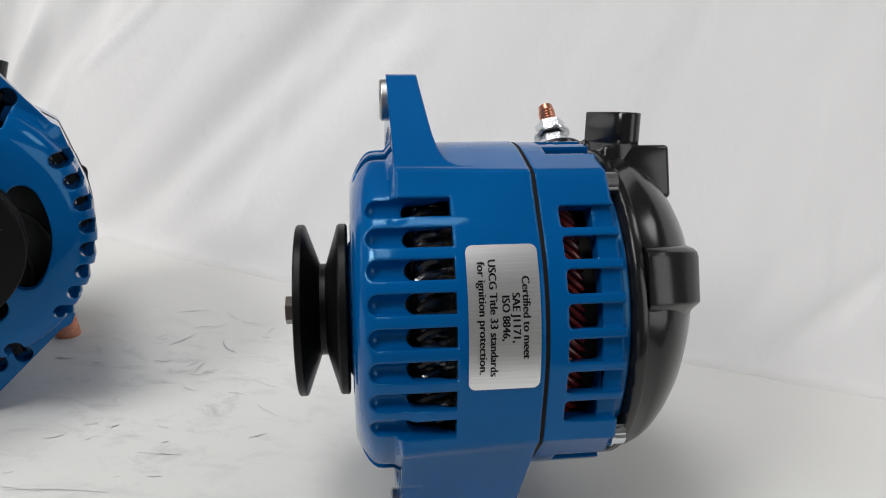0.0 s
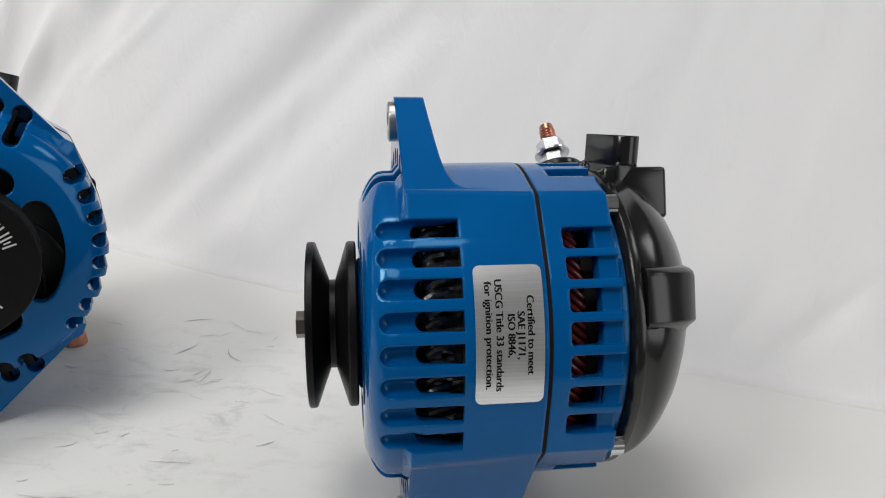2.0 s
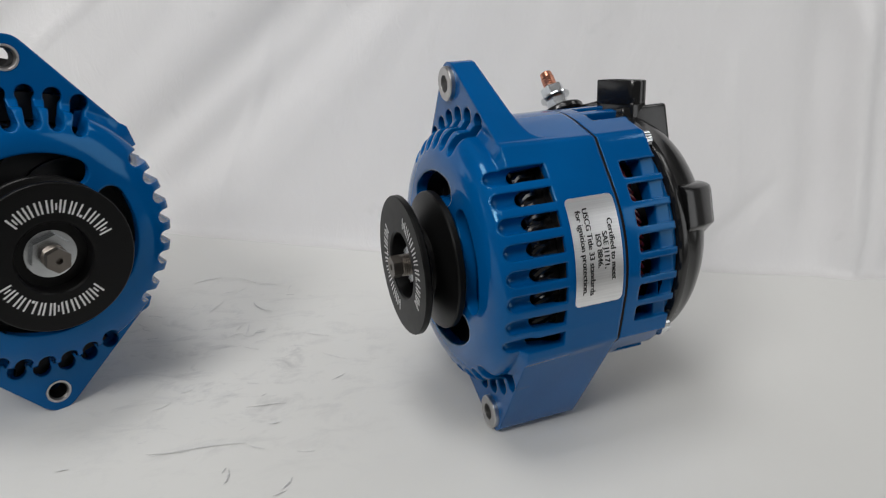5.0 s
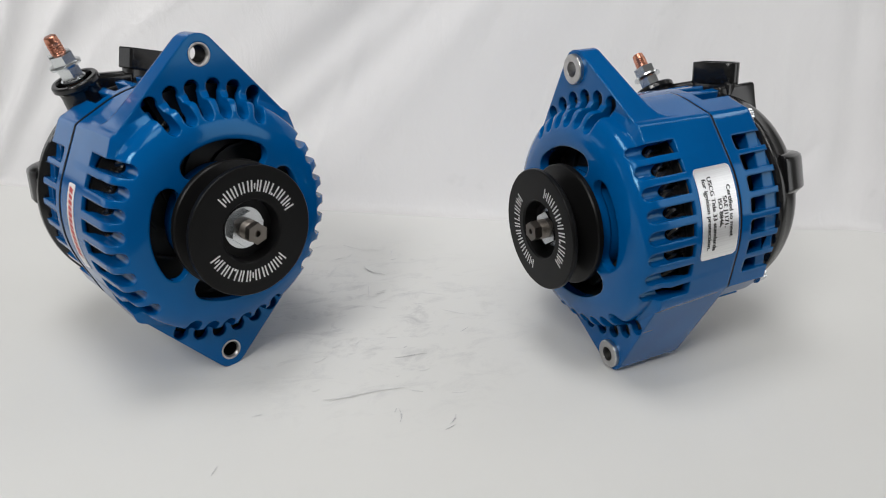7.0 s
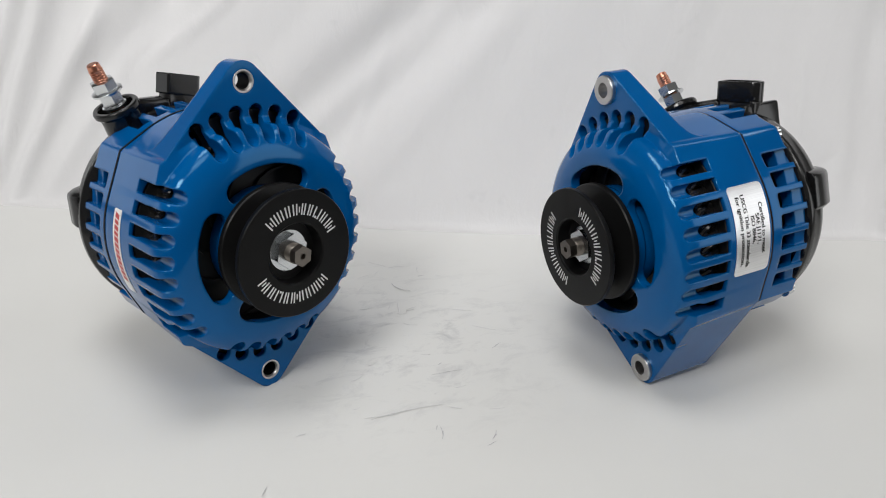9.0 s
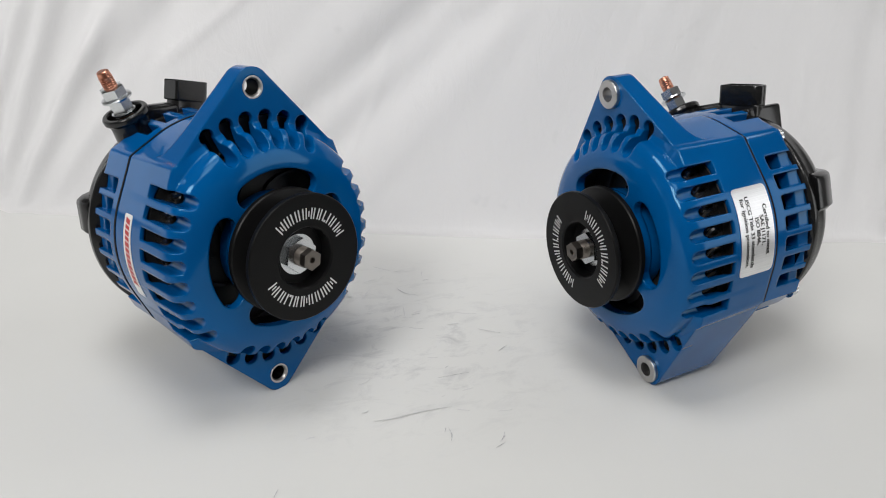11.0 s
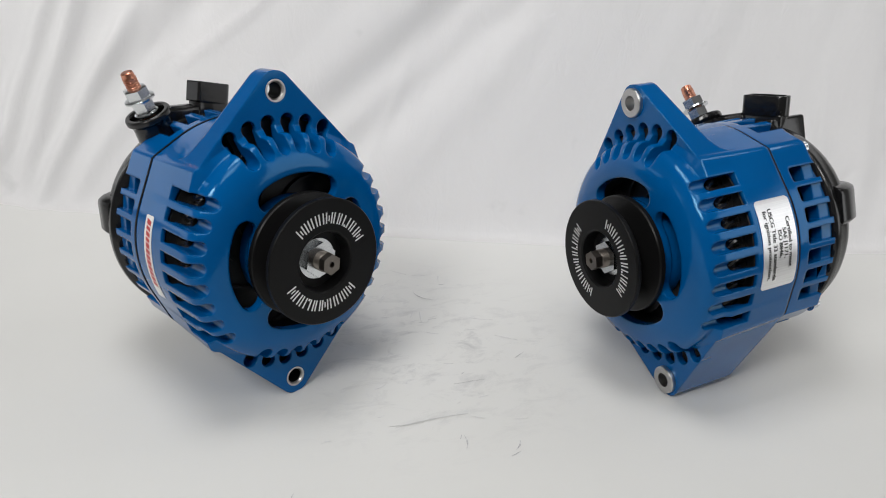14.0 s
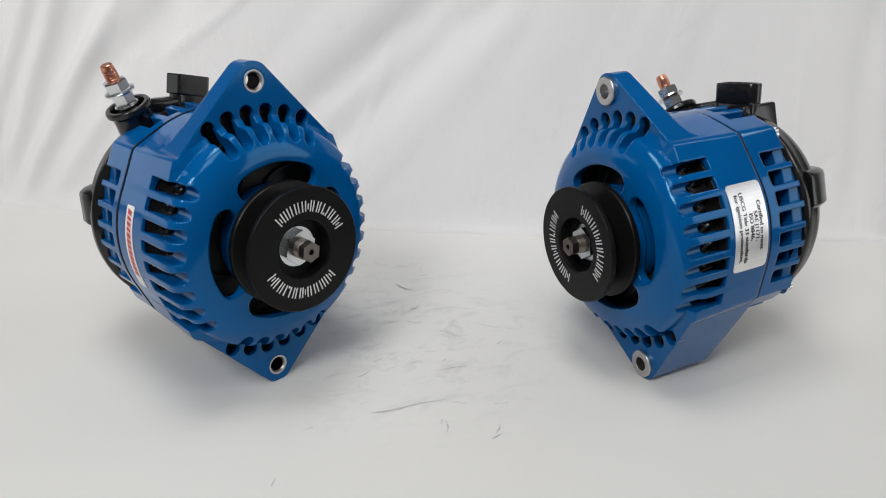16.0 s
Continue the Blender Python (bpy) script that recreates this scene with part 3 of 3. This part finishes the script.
    for x, z in ((56.2, 57.2), (54.5, -62.5), (-56.2, 57.2), (-54.5, -62.5)):
        def bolt(x=x, z=z):
            knurl = [(x + r * math.sin(radians(12 * k)), z + r * math.cos(radians(12 * k))) for k, r in ((k, 5.5 if k % 2 else 5.1) for k in range(30))]
            bm = cut(prism(knurl, 100.1, 106.4), prism(hexagon(2.8, (x, z), 10), 103.0, 112.0))
            rim = to_mesh(prism(arc(x, z, 6.4, 0, 345, 20), 99.3, 100.2))
            joined = bmesh.new()
            joined.from_mesh(bm)
            joined.from_mesh(rim)
            return joined
        part("through_bolt", bolt(), ZINC, base, "bright zinc hexagon bolt")

    cap = part("rear_cover", once("cover", cover_mesh), PLASTIC, base, "glossy black moulded rear cover", 40)
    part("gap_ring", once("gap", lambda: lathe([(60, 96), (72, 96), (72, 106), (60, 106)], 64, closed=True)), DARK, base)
    for s in (1, -1):
        part("lug", once("lug%d" % s, lambda: lug_mesh(s)), PLASTIC, cap)
    part("connector_base", once("cbox", lambda: block(bmesh.new(), -27, 24.5, 112, 148.5, 52, 80.6, 2.5, 3)), PLASTIC, cap)

    part("terminal_bridge", once("bridge", lambda: block(block(bmesh.new(), -33, -2, 109, 123, 70, 87.0, 1.6, 3), -31, -6, 111.5, 120, 86.0, 88.8, 1.0)), PLASTIC, cap)

    def plug():
        bm = bmesh.new()
        shape = [(-21, -7), (-19, -8.6), (11, -8.6)] + [(11 + 8 * math.sin(radians(a)), -8.6 * math.cos(radians(a))) for a in range(20, 161, 20)] + [(11, 8.6), (-19, 8.6), (-21, 7)]
        rows = [[bm.verts.new((x * k, y * k, z)) for x, y in shape] for z, k in ((-7.6, 0.97), (-7, 1.0), (7, 1.0), (7.6, 0.97), (7.6, 0.82), (4, 0.8))]
        ring_faces(bm, rows)
        bm.faces.new(rows[0])
        bm.faces.new(rows[-1][::-1])
        block(bm, -18.5, 17, -8.2, 6.8, -25, -6.8, 1.4)
        bmesh.ops.transform(bm, verts=bm.verts, matrix=(pose(12.5, 123.0, 91.8, 0, 11, 15) if bushed else pose(15.0, 123.0, 95.0, 0, 11, 15)) @ Matrix.Diagonal((0.88, 0.92, 1.05, 1)))
        return bm
    part("connector_plug", once("plug" + plate, plug), PLASTIC, cap, "black plastic plug socket")

    cup = part("terminal_insulator", once("cup", lambda: turned([(15.5, -16), (14.4, -2), (14.8, 2), (16.6, 3.4), (17.2, 4.2), (17.2, 7.0), (16.4, 8.2), (13.6, 8.2), (12.8, 6.8), (12.4, 1.0), (6, 0.6)], stud_pose(80), 40)), PLASTIC, base, "black cupped terminal insulator")
    part("terminal_stud", once("stud", lambda: turned([(5.4, 0)] + [p for k in range(8) for p in ((5.2, 23 + 1.9 * k), (4.75, 23.95 + 1.9 * k))] + [(4.7, 38.4), (4.4, 40.6), (3.6, 41.2), (0, 41.2)], stud_pose(80), 20)), COPPER, base, "threaded copper terminal stud")

    def nut(h0, h1, r, flange):
        m = stud_pose(80)
        bm = turned([(r, h0 + 1.2), (r, h1 - 0.6), (r - 1.4, h1), (4, h1)], m @ pose(0, 0, 0, 0, 0, 17), 6)
        return turned([(flange, h0), (flange, h0 + 1.4), (r - 0.5, h0 + 2.2)], m, 28, bm)
    part("terminal_nut", once("nut1", lambda: nut(19.0, 28.5, 9.0, 11.2)), ZINC, base, "bright zinc flange nut")
    part("terminal_nut", once("nut2", lambda: nut(7.5, 18.5, 8.4, 9.0)), ZINC, base, "bright zinc hexagon nut")

    if plate == "foil":
        lab = part("label", curved_plate(1, 29, 61, -35, 29, 3.2, 0.12, 0.35), FOIL, base, "brushed silver foil label with black print")
        for text, width, y in (("Certified to meet", 36.2, 54.0), ("SAE J1171,", 21.6, 49.4), ("ISO 8846,", 19.4, 44.8),
                               ("USCG Title 33 standards", 51.0, 39.4), ("for ignition protection.", 49.2, 34.6)):
            part("print", lettering(text, width, y - 0.9, -3.2, 4.9), INK, lab)
    else:
        lab = part("label", curved_plate(-1, 38, 49, -33, 28, 1.2, 0.12, 0.3), PAPER, base, "white vinyl strip label with red mark")
        bm = bmesh.new()

        def bar(y0, y1, z0, z1, slant):
            row = []
            for lift in (0.43, 0.55):
                for z, o in ((z0, 0.0), (z1, 0.0)):
                    for y, lean in ((y0, 0.0), (y1, slant)):
                        row.append(bm.verts.new((-math.sqrt((BODY + lift) ** 2 - (z + lean - AXIS) ** 2), y + o, z + lean)))
            a, b, c, d, e, f, g, h = row
            for q in ((a, b, d, c), (e, f, h, g), (a, b, f, e), (c, d, h, g), (a, c, g, e), (b, d, h, f)):
                bm.faces.new(q)
        z = 24.5
        for w in (3.4, 2.6, 3.0, 2.6, 3.4, 3.0, 2.8, 3.2, 3.0, 2.6, 3.2, 3.0):
            bar(40.4, 46.2, z, z - w, 1.4)
            z -= w + 1.15
        bar(39.2, 39.7, 24.5, z + 1.2, 0.0)
        bar(46.9, 47.4, 25.5, z + 2.2, 0.0)
        part("red_mark", bm, REDINK, lab)
    return base


# ---------------------------------------------------------------- the setting
WALL_WAY = Vector((0.928, -0.372, 0))
WALL_OUT = Vector((0.372, 0.928, 0))


# the larger folds: where each one runs (along, height; along, height), how wide it is, how far it stands out or lies back
FOLDS = (
    (-0.652, 0.207, -0.738, 0.056, 0.012, 0.0123), (-0.626, 0.209, -0.706, 0.051, 0.011, 0.0123), (-0.598, 0.169, -0.713, -0.004, 0.01, 0.0142),
    (-0.56, 0.154, -0.679, 0.0, 0.013, 0.0076), (-0.275, 0.227, -0.511, 0.013, 0.026, -0.0096), (-0.249, 0.205, -0.424, 0.035, 0.028, -0.0077),
    (-0.464, 0.208, -0.529, 0.16, 0.005, 0.0029), (-0.329, 0.15, -0.389, -0.006, 0.005, 0.0019), (-0.514, 0.213, -0.575, 0.136, 0.02, -0.0096),
    (0.058, 0.146, 0.073, 0.075, 0.005, 0.0029), (0.073, 0.037, 0.047, -0.001, 0.01, -0.0078), (0.034, 0.042, 0.021, -0.004, 0.009, -0.0052),
    (0.142, 0.207, 0.18, 0.01, 0.011, 0.019), (0.112, 0.206, 0.138, 0.05, 0.016, -0.009), (0.186, 0.2, 0.205, 0.02, 0.012, 0.012),
    (0.160, 0.03, 0.168, -0.01, 0.005, 0.006), (0.184, 0.034, 0.190, -0.01, 0.005, 0.006),
)


def fold(s, h):
    """How far the hanging sheet stands out at s along it and h above the table."""
    lean = max(0.0, min(1.0, (0.05 - s) / 0.4))
    u = s - (0.15 + 0.9 * lean) * h
    d = 0.0028 * noise.noise(Vector((u * 6, h * 1.4, 0.3))) + 0.0022 * noise.noise(Vector((u * 14, h * 2.2, 4.3)))
    d += 0.0011 * noise.noise(Vector((u * 34, h * 5, 9.1)))
    for s1, h1, s0, h0, wide, deep in FOLDS:
        at = s0 + (s1 - s0) * (h - h0) / (h1 - h0) + 0.004 * noise.noise(Vector((h * 18, s0 * 9, 1.0)))
        near = math.exp(-((s - at) / wide) ** 2)
        ends = min(1.0, max(0.0, (h - h0 + 0.04) / 0.05)) * min(1.0, max(0.0, (h1 + 0.06 - h) / 0.06))
        d += deep * near * ends
    # beyond the picture it hangs in plain gathers
    d += 0.008 * math.sin(s * 46) * min(1.0, max(0.0, (abs(s + 0.25) - 0.52) / 0.1))
    return d * (0.45 + 0.55 * min(1.0, h / 0.06))


def bow(s):
    return 0.12 * (s + 0.3) ** 2


def sheet():
    bm = bmesh.new()
    cols = [-0.86 + 2.16 * i / 660 for i in range(661)]
    path = [(-0.010, 0.0004), (-0.0065, 0.0012), (-0.0035, 0.0035), (-0.0014, 0.008), (0.0, 0.016)]
    path += [(0.0, 0.016 + 0.30 * (k + 1) / 48) for k in range(48)]
    rings = []
    for n, h in path:
        row = []
        for s in cols:
            p = WALL_WAY * s + WALL_OUT * (0.496 + n + bow(s) - fold(s, h))
            row.append(bm.verts.new((p.x, p.y, h)))
        rings.append(row)
    ring_faces(bm, rings, False)
    ob = new("backdrop", finish(to_mesh(bm, "sheet"), CLOTH, 80))
    tagged(ob, "white cotton sheet hung in soft folds behind the table", "backdrop", kind="structure")
    top = block(bmesh.new(), -1.6, 1.6, -0.02, 1.3, -0.75, 0.0)
    tagged(new("table_top", finish(to_mesh(top, "table_top"), COVER)), "solid white scuffed bench table under the machines", "table", kind="structure")


sheet()


# unseen shell added round the table to shape bounce and reflections
def room():
    for name, lo, hi in (("floor", (-3, -3, -0.85), (3, 3, -0.75)), ("ceiling", (-3, -3, 2.0), (3, 3, 2.1)), ("wall_north", (-3, 3, -0.75), (3, 3.1, 2.0)),
                         ("wall_south", (-3, -3.1, -0.75), (3, -3, 2.0)), ("wall_east", (3, -3, -0.75), (3.1, 3, 2.0)), ("wall_west", (-3.1, -3, -0.75), (-3, 3, 2.0))):
        bm = block(bmesh.new(), lo[0], hi[0], lo[1], hi[1], lo[2], hi[2])
        tagged(new(name, finish(to_mesh(bm, name), CEILING if name == "ceiling" else PLASTER)), "unseen added plain " + name.split("_")[0], name.split("_")[0], kind="structure")


room()

right = alternator(RIGHT, True, "foil")
tagged(right, "blue alternator with black pulley, bushed ears and silver label", "alternator", "alternators on the sheet")
left = alternator(LEFT, False, "strip")
tagged(left, "blue alternator with black pulley and white strip label", "alternator", "alternators on the sheet")


def prop():
    base = new("copper_prop")
    base.location = (-0.247, 0.462, 0)
    bm = turned([(9.5, 0), (9.6, 2), (8.0, 10), (6.8, 24), (6.6, 58)], pose(0, 0, 0), 32)
    me = to_mesh(bm, "ferrule")
    me.transform(Matrix.Scale(U, 4))
    ob = new("ferrule", finish(me, COPPER))
    ob.parent = base
    return tagged(base, "flared copper ferrule propping the blue alternator", "prop")


prop()


def scuff(x, y, length, turn, width=0.0011, bend=0.0, mat=SCUFF):
    """A thin scrape on the table."""
    bm = bmesh.new()
    rows = []
    n = 8
    for k in range(n + 1):
        f = k / n
        w = 0.75 * width * math.sin(math.pi * (0.04 + 0.92 * f)) * (0.5 + 0.9 * random.random()) / 2
        side = bend * length * 4 * f * (1 - f) + 0.00025 * (random.random() - 0.5)
        rows.append([bm.verts.new(((f - 0.5) * length, side + o * w, z)) for o, z in ((-1, 0.0), (0, 0.00012), (1, 0.0))])
    ring_faces(bm, rows, False)
    ob = new("scuff_mark", finish(to_mesh(bm, "scuff"), mat))
    ob.matrix_world = pose(x, y, 0.0006, 0, 0, turn)
    return tagged(ob, "thin dark scrape mark on the white table" if mat is SCUFF else "faint grey rub mark on the white table", "scuff mark", "scuff marks on the table")


for row in ((-0.134, 0.456, 0.020, -56, 0.0014, -0.15), (-0.137, 0.331, 0.023, -1, 0.0008, 0.02), (-0.138, 0.342, 0.004, 30, 0.0013, 0.0), (-0.161, 0.273, 0.013, -101, 0.0011, 0.1),
            (-0.130, 0.261, 0.010, -129, 0.0012, 0.1), (-0.134, 0.254, 0.008, 19, 0.0008, 0.0), (-0.090, 0.352, 0.011, 30, 0.0011, 0.0), (-0.272, 0.256, 0.008, 61, 0.0011, 0.0),
            (-0.112, 0.470, 0.006, -2, 0.0014, 0.0), (-0.137, 0.418, 0.007, 0, 0.0012, 0.0), (-0.162, 0.278, 0.005, 60, 0.0009, 0.0)):
    scuff(*row)
for row in ((-0.175, 0.298, 0.050, 1, 0.0016, 0.04), (-0.098, 0.407, 0.017, -24, 0.0016), (-0.090, 0.377, 0.018, -36, 0.0018), (-0.133, 0.313, 0.008, 3, 0.0016), (-0.144, 0.356, 0.007, -16, 0.0014),
            (-0.145, 0.424, 0.016, -101, 0.0018), (-0.143, 0.501, 0.017, -44, 0.0012), (-0.118, 0.284, 0.010, -9, 0.0014), (-0.144, 0.293, 0.009, -30, 0.0018), (-0.174, 0.506, 0.022, 17, 0.0022, 0.1),
            (-0.168, 0.460, 0.021, 54, 0.0018), (-0.151, 0.428, 0.009, 59, 0.0018), (-0.192, 0.299, 0.023, -6, 0.0016), (-0.131, 0.449, 0.011, -34, 0.0012)):
    scuff(*row, mat=RUB)
for k in range(30):
    scuff(random.gauss(-0.175, 0.042), random.gauss(0.395, 0.055), random.uniform(0.003, 0.013), random.gauss(15, 32), random.uniform(0.0008, 0.0021), random.uniform(-0.15, 0.15), RUB)
